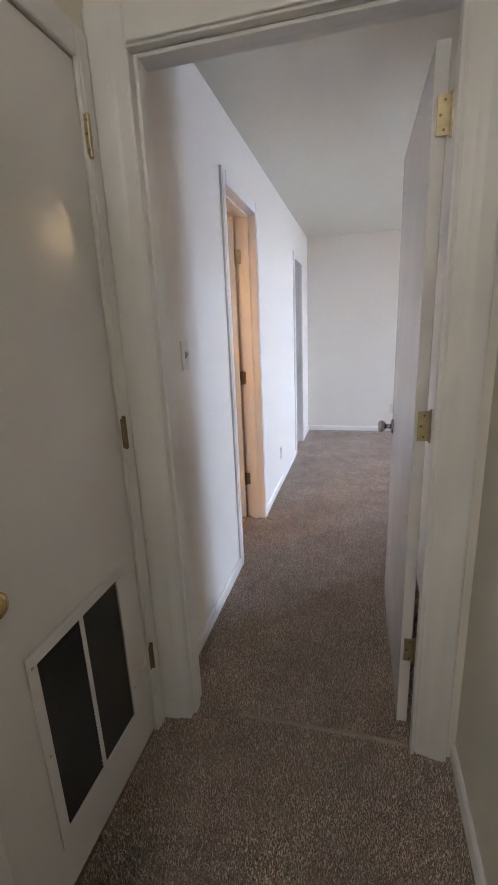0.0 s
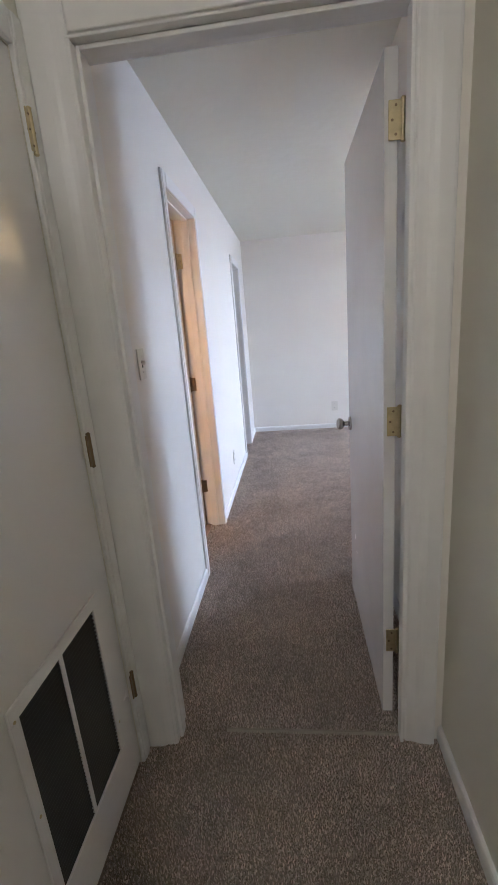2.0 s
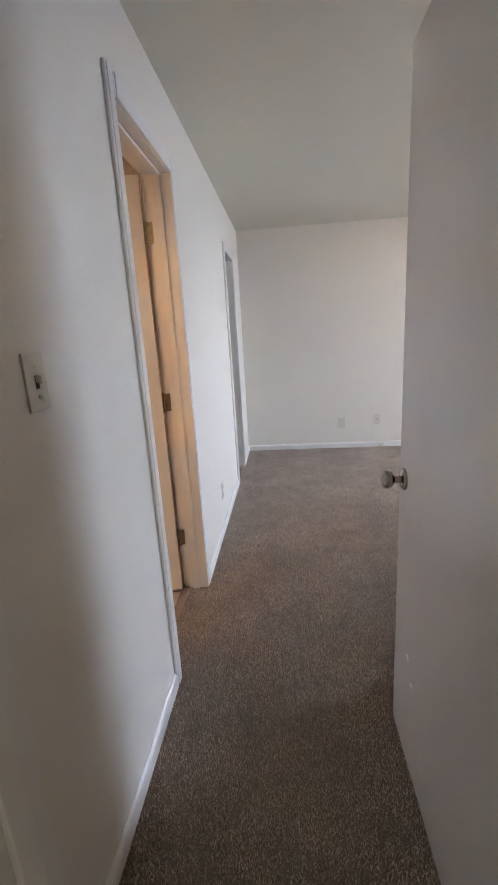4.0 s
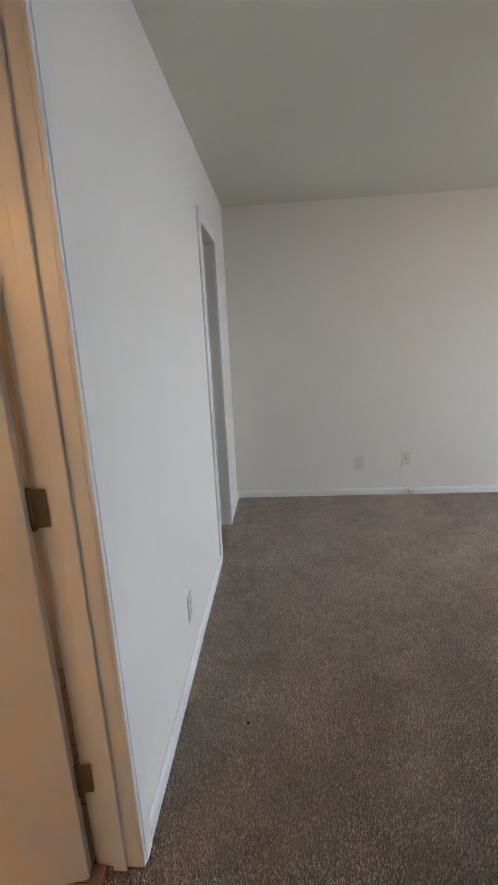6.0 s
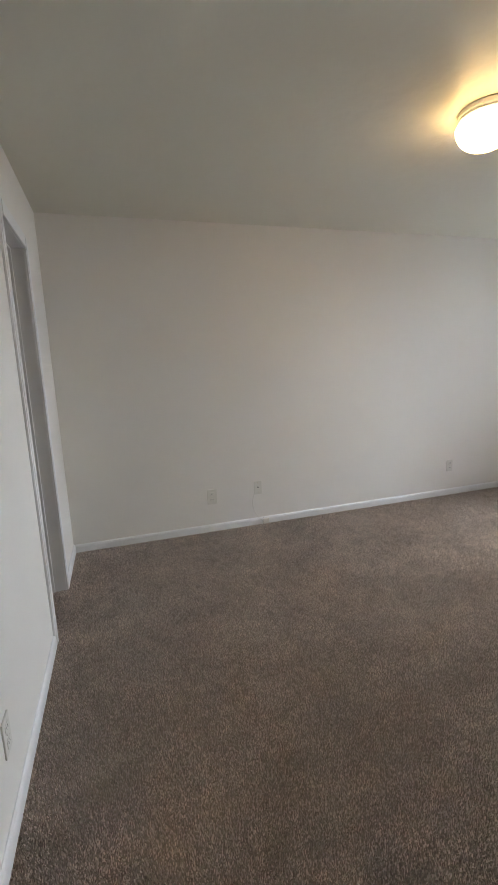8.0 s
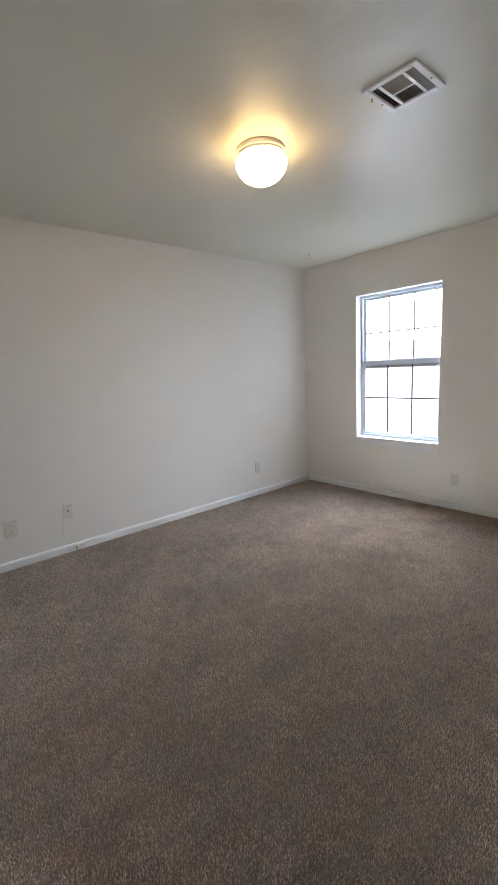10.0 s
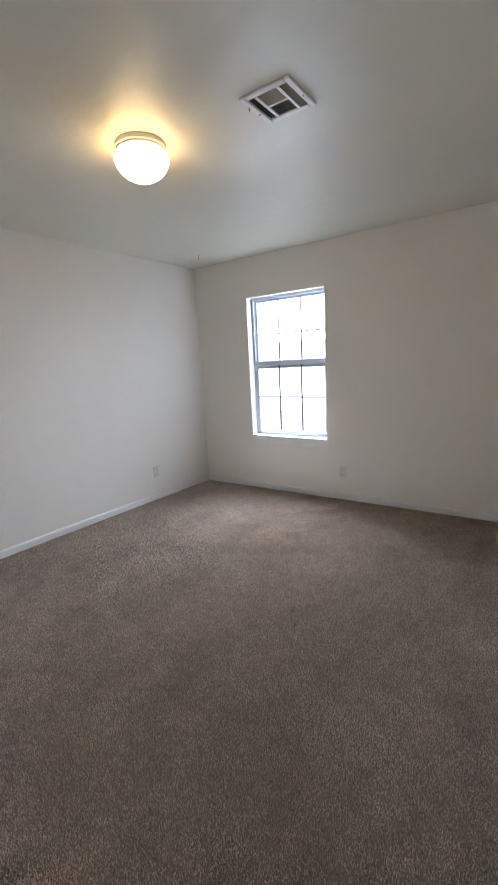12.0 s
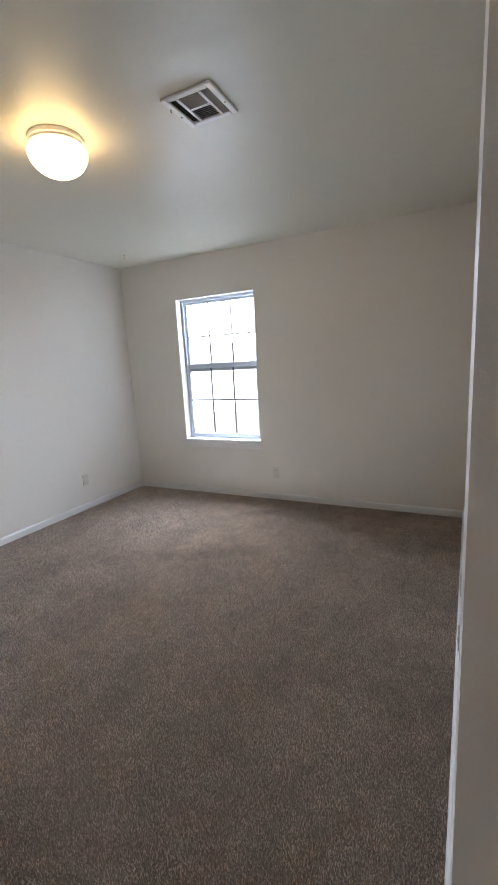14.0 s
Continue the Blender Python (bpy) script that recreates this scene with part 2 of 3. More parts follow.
def baseboards():
    def run(bm, x0, y0, x1, y1, side):
        """A board with a rounded top along a wall; side is its way into the room."""
        d = Vector((x1 - x0, y1 - y0, 0)).normalized()
        n = Vector((-d.y, d.x, 0)) * side
        prof = ((0, 0), (0.013, 0), (0.013, 0.045), (0.010, 0.056), (0.004, 0.062), (0, 0.062))
        ends = []
        for x, y in ((x0, y0), (x1, y1)):
            ends.append([bm.verts.new((x + n.x * a, y + n.y * a, b)) for a, b in prof])
        k = len(prof)
        for i in range(k):
            bm.faces.new((ends[0][i], ends[0][(i + 1) % k], ends[1][(i + 1) % k], ends[1][i]))
        bm.faces.new(ends[0])
        bm.faces.new(ends[1])

    spans = (
        ("white painted baseboard of the west wall", ((XW, YD1 + 0.02, XW, BATH[0] - 0.063, -1), (XW, BATH[1] + 0.067, XW, CLOS[0] - 0.063, -1), (XW, CLOS[1] + 0.067, XW, YN, -1))),
        ("white painted baseboard of the north wall", ((XW + 0.013, YN, 1.075, YN, -1), (1.08, YN, XE - 0.013, YN, -1))),
        ("white painted baseboard under the window", ((XE, YN, XE, 2.467, -1),)),
        ("white painted baseboard of the south wall", ((SOUTH[1][0], SOUTH[1][1], SOUTH[0][0], SOUTH[0][1], -1), (XP, 2.489, XP, YD1 + 0.02, -1))),
        ("white painted baseboard of the hall", ((XH1, YD0 + 0.010 + RIGHT, XH1, YB, -1), (XH0, YB, XH0, 0.40, -1))),
    )
    for label, runs in spans:
        bm = bmesh.new()
        for r in runs:
            run(bm, *r)
        thing("baseboard", bm, TRIM, label, "baseboard", "structure")


# ---- doors ----
def casing_strip(bm, a0, a1, z0, z1, plane, way, across):
    """A moulded flat strip: a0..a1 along the wall, z0..z1 up, standing out from the wall face 'plane'."""
    for inset, t0, t1 in ((0.0, 0.0, 0.012), (0.011, 0.011, 0.015)):
        p0, p1 = plane + way * t0, plane + way * t1
        lo, hi = min(p0, p1), max(p0, p1)
        if across == "x":
            box(bm, lo, hi, a0 + inset, a1 - inset, z0, z1, bev=0.002)
        else:
            box(bm, a0 + inset, a1 - inset, lo, hi, z0, z1, bev=0.002)


def frame_in_x_wall(name, y0, y1, top, faces, depth, label, stop):
    """Jambs, stops and casing of an opening in a wall that runs along y. faces: (plane, way) pairs that carry casing."""
    root = empty(name, pose(0, 0, 0), label, "door frame", "structure")
    xa, xb = depth
    part("jamb", boxes((xa, xb, y0 - 0.018, y0, 0, top), bev=0.0015), TRIM, root)
    part("jamb", boxes((xa, xb, y1, y1 + 0.018, 0, top), bev=0.0015), TRIM, root)
    part("head_jamb", boxes((xa, xb, y0 - 0.018, y1 + 0.018, top, top + 0.018), bev=0.0015), TRIM, root)
    sa, sb = stop
    part("door_stop", boxes((sa, sb, y0, y0 + 0.011, 0, top), bev=0.003, seg=2), TRIM, root)
    part("door_stop", boxes((sa, sb, y1 - 0.011, y1, 0, top), bev=0.003, seg=2), TRIM, root)
    part("door_stop", boxes((sa, sb, y0 + 0.011, y1 - 0.011, top - 0.011, top), bev=0.003, seg=2), TRIM, root)
    for plane, way in faces:
        for a0, a1, z0, z1 in ((y0 - 0.062, y0 - 0.001, 0, top + 0.068), (y1 + 0.001, y1 + 0.066, 0, top + 0.068), (y0 - 0.001, y1 + 0.001, top + 0.001, top + 0.068)):
            bm = bmesh.new()
            casing_strip(bm, a0, a1, z0, z1, plane, way, "x")
            part("casing", bm, TRIM, root)
    return root


def hinge(parent, x, y, z, material, leaf_way, height=0.089, leaf2=None):
    """A butt hinge: knuckle at (x, y) in the parent's space, leaves lying along the given ways (dx, dy)."""
    bm = lathe([(0.0055, -height / 2), (0.0055, height / 2)], 14, "Z", (x, y, z))
    ob = part("hinge", bm, material, parent, smooth=True)
    for k, (dx, dy) in enumerate((leaf_way, leaf2) if leaf2 else (leaf_way,)):
        t = 0.0016
        x0, x1 = sorted((x, x + dx)) if dx else (x - t, x + t)
        y0, y1 = sorted((y, y + dy)) if dy else (y - t, y + t)
        part("hinge_leaf", boxes((x0, x1, y0, y1, z - height / 2, z + height / 2), bev=0.001), material, ob)
        for s in (-0.032, 0.0, 0.032):
            cx, cy = x + dx * (0.5 if s else 0.75), y + dy * (0.5 if s else 0.75)
            if dx:
                sb = lathe([(0.0036, -0.0026), (0.0028, 0.0026)], 8, "Y", (cx, cy, z + s))
            else:
                sb = lathe([(0.0036, -0.0026), (0.0028, 0.0026)], 8, "X", (cx, cy, z + s))
            part("screw", sb, DARKBRASS, ob)
    for s in (-1, 1):
        part("pin_tip", lathe([(0.0055, 0), (0.0065, 0.001 * s), (0.0065, 0.003 * s), (0.003, 0.006 * s)], 12, "Z", (x, y, z + s * height / 2)), material, ob, smooth=True)
    return ob


def knob(parent, x, y, z, way, material, axis="X"):
    """A round door knob with its rose, standing out along an axis."""
    s = way
    at = (x, y, z)
    ob = part("door_knob", lathe([(0.011, 0.012 * s), (0.010, 0.030 * s), (0.016, 0.034 * s), (0.024, 0.040 * s), (0.0275, 0.050 * s), (0.0265, 0.058 * s),
                                  (0.020, 0.065 * s), (0.010, 0.0675 * s)], 28, axis, at), material, parent, "round metal door knob", smooth=True)
    part("rose", lathe([(0.033, 0), (0.033, 0.004 * s), (0.028, 0.010 * s), (0.013, 0.013 * s)], 28, axis, at), material, ob, smooth=True)
    return ob


def bedroom_door():
    root = empty("door_frame", pose(0, 0, 0), "glossy white painted door frame between hall and bedroom", "door frame", "structure")
    xa, xb, top = -0.366, 0.418, 2.086
    part("jamb", boxes((xa - 0.018, xa, YD0 + 0.003, YD1 + 0.004, 0, top), bev=0.002), TRIM, root)
    part("jamb", boxes((xb, xb + 0.018, YD0 + 0.006 + RIGHT, YD1 + 0.004, 0, top), bev=0.002), TRIM, root)
    part("head_jamb", boxes((xa - 0.018, xb + 0.018, YD0 + 0.003, YD1 + 0.004, top, top + 0.018), bev=0.002), TRIM, root)
    part("door_stop", boxes((xa, xa + 0.011, 1.292, 1.335, 0, top), bev=0.003, seg=2), TRIM, root)
    part("door_stop", boxes((xb - 0.011, xb, 1.292, 1.335, 0, top), bev=0.003, seg=2), TRIM, root)
    part("door_stop", boxes((xa + 0.011, xb - 0.011, 1.292, 1.335, top - 0.011, top), bev=0.003, seg=2), TRIM, root)
    y = YD0
    for inner, outer, way, back in ((xa - 0.005, XH0 + 0.003, -1, 0.0), (xb + 0.005, xb + 0.100, 1, RIGHT)):
        w = abs(outer - inner)
        prof = [(0.0, 0.012), (0.0, 0.005), (0.05, 0.002), (0.20, 0.001), (0.32, -0.001), (0.42, -0.005), (0.55, -0.008), (0.9, -0.010), (0.97, -0.008), (1.0, -0.004), (1.0, 0.012)]
        part("casing", prism([(inner + way * u * w, y + v + back) for u, v in prof], 0, top + 0.09), TRIM, root)
    for a0, a1, z0, z1 in ((xa - 0.004, xb + 0.004, top + 0.006, top + 0.09),):
        bm = bmesh.new()
        box(bm, a0, a1, y, y + 0.012, z0, z1, bev=0.002)
        box(bm, a0 + 0.004, a1 - 0.004, y - 0.007, y + 0.003, z0, z1, bev=0.005, seg=3)
        part("casing", bm, TRIM, root)
    for a0, a1, z0, z1 in ((XW + 0.003, xa - 0.006, 0, top + 0.07), (xb + 0.006, xb + 0.07, 0, top + 0.07), (xa - 0.006, xb + 0.006, top + 0.006, top + 0.07)):
        bm = bmesh.new()
        casing_strip(bm, a0, a1, z0, z1, YD1, 1, "y")
        part("casing", bm, TRIM, root)

    # The leaf stands open into the room, square to its frame.
    d = empty("door_1", pose(0.420, 1.402, 0, 0, 0, 0.2), "flat white painted bedroom door standing wide open", "door", "structure")
    part("door_leaf", boxes((-0.050, -0.015, 0.0, 0.790, 0.016, 2.045), bev=0.002), DOOR, d)
    for z in (1.885, 1.105, 0.328):
        hinge(d, -0.005, -0.006, z, OLDBRASS, (-0.036, 0))
    knob(d, -0.050, 0.735, 0.932, -1, NICKEL)
    knob(d, -0.015, 0.735, 0.932, 1, NICKEL)
    part("latch_plate", boxes((-0.045, -0.020, 0.790, 0.7915, 0.897, 0.953)), NICKEL, d)


def bath_door():
    x0 = XW - T
    frame_in_x_wall("door_frame", BATH[0], BATH[1], BATH[2], ((XW, 1), (x0, -1)), (x0 - 0.002, XW + 0.002),
                    "white painted frame of the bathroom doorway", (x0 + 0.040, x0 + 0.078))
    d = empty("door_2", pose(x0 - 0.014, BATH[1] - 0.008, 0, 0, 0, 193.5), "flat white bathroom door standing open in warm light", "door", "structure")
    part("door_leaf", boxes((0.006, 0.606, -0.002, 0.033, 0.016, 2.080), bev=0.002), DOOR, d)
    for z in (1.85, 1.062, 0.315):
        hinge(d, 0.0, 0.004, z, OLDBRASS if z > 1.5 else DARKBRASS, (-0.034, 0))
    knob(d, 0.545, 0.033, 0.925, 1, BRASS, "Y")
    knob(d, 0.545, -0.002, 0.925, -1, BRASS, "Y")
    thing("threshold", boxes((x0 - 0.022, x0 + 0.022, BATH[0], BATH[1], -0.02, 0.008), bev=0.004, seg=2), STRIP, "worn brown threshold strip between carpet and tile", "threshold", "structure")


def closet_frame():
    x0 = XW - T
    frame_in_x_wall("door_frame", CLOS[0], CLOS[1], CLOS[2], ((XW, 1),), (x0 - 0.002, XW + 0.002),
                    "white painted frame of the open closet doorway", (x0 + 0.030, x0 + 0.050))


def utility_door():
    y0, y1, top = 0.572, 1.195, 2.05
    root = empty("door_frame", pose(0, 0, 0), "white painted frame of the utility closet door", "door frame", "structure")
    for a0, a1, z0, z1 in ((y1 + 0.001, YD0 - 0.0105, 0, top + 0.07), (y0 - 0.07, y0 - 0.001, 0, top + 0.07), (y0 - 0.001, y1 + 0.001, top + 0.002, top + 0.07)):
        bm = bmesh.new()
        casing_strip(bm, a0, a1, z0, z1, XH0, 1, "x")
        part("casing", bm, TRIM, root)
    d = empty("door_3", pose(XH0, y0, 0), "white painted utility closet door with return-air grille", "door", "structure")
    gy0, gy1, gz0, gz1 = 0.140, 0.534, 0.163, 0.733
    part("door_leaf", boxes((-0.035, 0.0, 0.003, 0.620, 0.02, gz0 + 0.03), (-0.035, 0.0, 0.003, 0.620, gz1 - 0.03, 2.046), (-0.035, 0.0, 0.003, gy0 + 0.02, gz0 + 0.03, gz1 - 0.03),
                            (-0.035, 0.0, gy1 - 0.02, 0.620, gz0 + 0.03, gz1 - 0.03)), DOOR, d)
    g = part("grille_frame", boxes((0.0, 0.007, gy0, gy1, gz1 - 0.036, gz1), (0.0, 0.007, gy0, gy1, gz0, gz0 + 0.036), (0.0, 0.007, gy0, gy0 + 0.030, gz0 + 0.036, gz1 - 0.036),
                                   (0.0, 0.007, gy1 - 0.030, gy1, gz0 + 0.036, gz1 - 0.036), (0.0, 0.006, 0.326, 0.340, gz0 + 0.036, gz1 - 0.036), bev=0.0015), DOOR, d)
    # A black sheet closes the opening; the slats before it are near-black.
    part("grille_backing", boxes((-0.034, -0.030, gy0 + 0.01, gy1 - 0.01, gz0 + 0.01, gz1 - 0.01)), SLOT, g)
    for a, b in ((gy0 + 0.030, 0.326), (0.340, gy1 - 0.030)):
        z = gz0 + 0.040
        while z < gz1 - 0.040:
            bm = bmesh.new()
            v = [bm.verts.new(p) for p in ((0.003, a, z), (0.003, b, z), (-0.016, b, z + 0.012), (-0.016, a, z + 0.012),
                                           (0.003, a, z + 0.0015), (0.003, b, z + 0.0015), (-0.016, b, z + 0.0135), (-0.016, a, z + 0.0135))]
            for q in ((0, 1, 2, 3), (4, 7, 6, 5), (0, 4, 5, 1), (2, 6, 7, 3), (0, 3, 7, 4), (1, 5, 6, 2)):
                bm.faces.new([v[i] for i in q])
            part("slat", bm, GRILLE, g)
            z += 0.0128
    for z in (1.885, 1.118, 0.325):
        hinge(d, 0.018, 0.629, z, OLDBRASS if z > 1.5 else DARKBRASS, (0, -0.018), 0.089, (0, 0.010))
    knob(d, 0.0, 0.060, 0.93, 1, BRASS)
    for y, z in ((gy0 + 0.014, 0.45), (gy1 - 0.012, 0.29), (gy0 + 0.014, 0.70)):
        part("screw", lathe([(0.004, 0.007), (0.003, 0.009)], 8, "X", (0, y, z)), OLDBRASS, g)


def linen_door():
    d = empty("door_4", pose(XH0 + 0.03, 0.45, 0, 0, 0, -41), "white closet door standing ajar with brass knob", "door", "structure")
    part("door_leaf", boxes((0.0, 0.36, -0.035, 0.0, 0.018, 2.045), bev=0.002), DOOR, d)
    knob(d, 0.305, -0.035, 0.925, -1, BRASS, "Y")
    part("rose", lathe([(0.026, 0), (0.026, 0.005), (0.020, 0.012), (0.010, 0.016)], 24, "Y", (0.305, 0, 0.925)), TRIM, d, "white painted round plate", smooth=True)
    part("latch_plate", boxes((0.36, 0.3615, -0.030, -0.005, 0.897, 0.953)), OLDBRASS, d)
    part("latch", boxes((0.3615, 0.371, -0.024, -0.012, 0.917, 0.934), bev=0.003), NICKEL, d)


# ---- window and outside ----
def window():
    y0, y1, z0, z1 = WIN
    root = empty("window_1", pose(XE, 0, 0), "double-hung window with thin glazing bars and bright daylight", "window", "structure")
    xf, xb = 0.085, 0.135
    part("window_frame", boxes((xf, xb, y0, y0 + 0.022, z0, z1), (xf, xb, y1 - 0.022, y1, z0, z1), (xf, xb, y0 + 0.022, y1 - 0.022, z0, z0 + 0.025), (xf, xb, y0 + 0.022, y1 - 0.022, z1 - 0.025, z1), bev=0.002), VINYL, root)
    zm = 1.345
    for name, a, b, za, zb, xs in (("lower_sash", xf + 0.004, xf + 0.024, z0 + 0.025, zm + 0.040, 0), ("upper_sash", xf + 0.026, xf + 0.046, zm - 0.040, z1 - 0.025, 1)):
        ya, yb = y0 + 0.022, y1 - 0.022
        w = 0.028
        s = part(name, boxes((a, b, ya, ya + w, za, zb), (a, b, yb - w, yb, za, zb), (a, b, ya + w, yb - w, za, za + (0.030 if xs == 0 else 0.05)), (a, b, ya + w, yb - w, zb - (0.05 if xs == 0 else 0.026), zb), bev=0.002), VINYL, root)
        m = (a + b) / 2
        gla, glb = ya + w, yb - w
        ga, gb = za + 0.030, zb - 0.026
        pane = part("pane", boxes((m - 0.0015, m + 0.0015, gla, glb, ga, gb)), GLASS, s)
        pane.visible_shadow = False
        for k in (1, 2):
            yy = gla + (glb - gla) * k / 3
            part("glazing_bar", boxes((m - 0.009, m - 0.003, yy - 0.0065, yy + 0.0065, ga, gb)), MUNTIN, s)
        zz = (ga + gb) / 2
        part("glazing_bar", boxes((m - 0.0145, m - 0.0095, gla, glb, zz - 0.0065, zz + 0.0065)), MUNTIN, s)
    part("sash_lock", boxes((xf - 0.012, xf + 0.004, 4.735, 4.79, zm + 0.0405, zm + 0.052), bev=0.003), VINYL, root)
    part("window_sill", boxes((-0.020, xf, y0 - 0.0, y1 + 0.0, z0 - 0.018, z0 + 0.004), bev=0.004, seg=2), TRIM, root)
    part("apron", boxes((-0.012, 0.0, y0 - 0.006, y1 + 0.006, z0 - 0.085, z0 - 0.020), bev=0.003), TRIM, root)
    # cord of small chain links left from a blind, beside the reveal
    bm = bmesh.new()
    z = 1.36
    while z < 2.03:
        box(bm, 0.070, 0.078, y1 - 0.014, y1 - 0.006, z, z + 0.012)
        z += 0.022
    tagged(part("blind_track", bm, MUNTIN, root), "perforated grey track beside the upper sash")
    part("blind_bracket", boxes((-0.004, 0.0, y0 - 0.06, y0 + 0.5, z1 + 0.012, z1 + 0.020)), TRIM, root)


def outside():
    bm = bmesh.new()
    v = [bm.verts.new(p) for p in ((-900, -900, -0.45), (900, -900, -0.45), (900, 900, -0.45), (-900, 900, -0.45))]
    bm.faces.new(v)
    thing("ground", bm, GROUND, "pale dry sunlit yard reaching the horizon", "ground", "structure")
    thing("wall_outer", boxes((XE + 0.1401, XE + 0.16, 2.0, WIN[0], -0.45, 2.6), (XE + 0.1401, XE + 0.16, WIN[1], 6.3, -0.45, 2.6),
                              (XE + 0.1401, XE + 0.16, WIN[0], WIN[1], -0.45, WIN[2]), (XE + 0.1401, XE + 0.16, WIN[0], WIN[1], WIN[3], 2.6)), SIDING,
          "pale outer siding round the window", "wall", "structure")
    # Self-glowing panel, added so that the view outside turns white.
    thing("backdrop", boxes((14.0, 14.1, -9, 19, -0.45, 9.0)), BACKGLOW, "plain glowing backdrop panel added beyond the window", "backdrop", "structure")


# ---- fixtures ----
def dome_light(name, x, y, material, label):
    root = empty(name, pose(x, y, H), label, "ceiling lamp")
    part("canopy", lathe([(0.118, 0.0), (0.122, -0.006), (0.122, -0.020), (0.116, -0.026), (0.119, -0.036), (0.112, -0.044)], 40), TRIM, root, "white ribbed metal ring", smooth=True)
    prof = [(0.112, -0.045), (0.124, -0.050), (0.131, -0.062)]
    for k in range(1, 9):
        a = math.pi / 2 * k / 9
        prof.append((0.131 * math.cos(a), -0.062 - 0.104 * math.sin(a)))
    prof.append((0.012, -0.166))
    part("shade", lathe(prof, 40), material, root, "glowing opal glass dome", smooth=True)
    return root


def ceiling_vent():
    x0, x1, y0, y1 = 1.677, 1.912, 3.395, 3.631
    cx, cy = (x0 + x1) / 2, (y0 + y1) / 2
    hx, hy = (x1 - x0) / 2, (y1 - y0) / 2
    root = empty("ceiling_vent", pose(cx, cy, H), "white square ceiling register with dark louvre openings", "air vent")
    b = 0.026
    part("frame", boxes((-hx, hx, -hy, -hy + b, -0.012, 0), (-hx, hx, hy - b, hy, -0.012, 0), (-hx, -hx + b, -hy + b, hy - b, -0.012, 0), (hx - b, hx, -hy + b, hy - b, -0.012, 0), bev=0.003), TRIM, root)
    part("backing", boxes((-hx + 0.01, hx - 0.01, -hy + 0.01, hy - 0.01, -0.002, -0.0005)), VENTDARK, root)
    ix, iy = hx - b, hy - b
    part("divider", boxes((-ix, ix, -iy + 0.034, -iy + 0.046, -0.011, -0.002)), TRIM, root)
    part("divider", boxes((-ix, ix, iy - 0.046, iy - 0.034, -0.011, -0.002)), TRIM, root)
    part("divider", boxes((-0.006, 0.006, -iy + 0.046, iy - 0.046, -0.011, -0.002)), TRIM, root)

    def slats(xa, xb, ya, yb, along, tilt, n):
        for k in range(n):
            u = (k + 0.5) / n
            if along == "y":
                c = xa + (xb - xa) * u
                m, d = pose(c, (ya + yb) / 2, -0.007, 0, tilt, 0), (-0.006, 0.006, -(yb - ya) / 2, (yb - ya) / 2, -0.0005, 0.0005)
            else:
                c = ya + (yb - ya) * u
                m, d = pose((xa + xb) / 2, c, -0.007, tilt, 0, 0), (-(xb - xa) / 2, (xb - xa) / 2, -0.006, 0.006, -0.0005, 0.0005)
            s = part("slat", boxes(d), LOUVRE, root)
            s.matrix_basis = m

    slats(-ix, -0.006, -iy + 0.046, iy - 0.046, "y", 40, 7)
    slats(0.006, ix, -iy + 0.046, iy - 0.046, "y", -40, 7)
    slats(-ix, ix, -iy, -iy + 0.034, "x", -45, 3)
    slats(-ix, ix, iy - 0.034, iy, "x", 45, 3)
    part("lever", boxes((-0.055, -0.049, hy - 0.010, hy - 0.006, -0.026, -0.010), bev=0.001), OLDBRASS, root)
    for s in (-1, 1):
        part("screw", lathe([(0.005, -0.012), (0.004, -0.0155)], 10, "Z", (0.02, s * (hy - 0.012), 0)), OLDBRASS, root)


def wall_plate(name, m, label, category, style):
    """A cover plate that lies in its own xz plane and faces -y."""
    root = empty(name, m, label, category, "", "wall outlets" if name == "wall_outlet" else "")
    w, h = (0.082, 0.125) if style == "wide" else (0.070, 0.115)
    part("plate", boxes((-w / 2, w / 2, -0.006, 0, -h / 2, h / 2), bev=0.0025, seg=2), PLATE, root)
    if style in ("outlet", "wide"):
        for s in (-1, 1):
            r = part("receptacle", boxes((-0.017, 0.017, -0.008, -0.0058, s * 0.024 - 0.014, s * 0.024 + 0.014), bev=0.001), PLATE, root)
            for dx in (-0.006, 0.006):
                part("slot", boxes((dx - 0.0012, dx + 0.0012, -0.0084, -0.0079, s * 0.024 - 0.003, s * 0.024 + 0.006)), SLOT, r)
        part("screw", lathe([(0.0035, -0.0058), (0.003, -0.0075)], 10, "Y"), PLATE, root)
    elif style == "switch":
        part("toggle", boxes((-0.005, 0.005, -0.020, -0.0055, -0.002, 0.012), bev=0.0015), PLATE, root)
        part("toggle_opening", boxes((-0.006, 0.006, -0.0066, -0.0055, -0.013, 0.013)), SLOT, root)
        for s in (-1, 1):
            part("screw", lathe([(0.0035, -0.0058), (0.003, -0.0075)], 10, "Y", (0, 0, s * 0.030)), PLATE, root)
    else:
        part("jack", lathe([(0.006, -0.0058), (0.005, -0.012), (0.002, -0.0125)], 12, "Y", (0, 0, 0.004)), SLOT, root)
        for s in (-1, 1):
            part("screw", lathe([(0.003, -0.0058), (0.0025, -0.007)], 8, "Y", (0, 0, s * 0.042)), OLDBRASS, root)
    return root


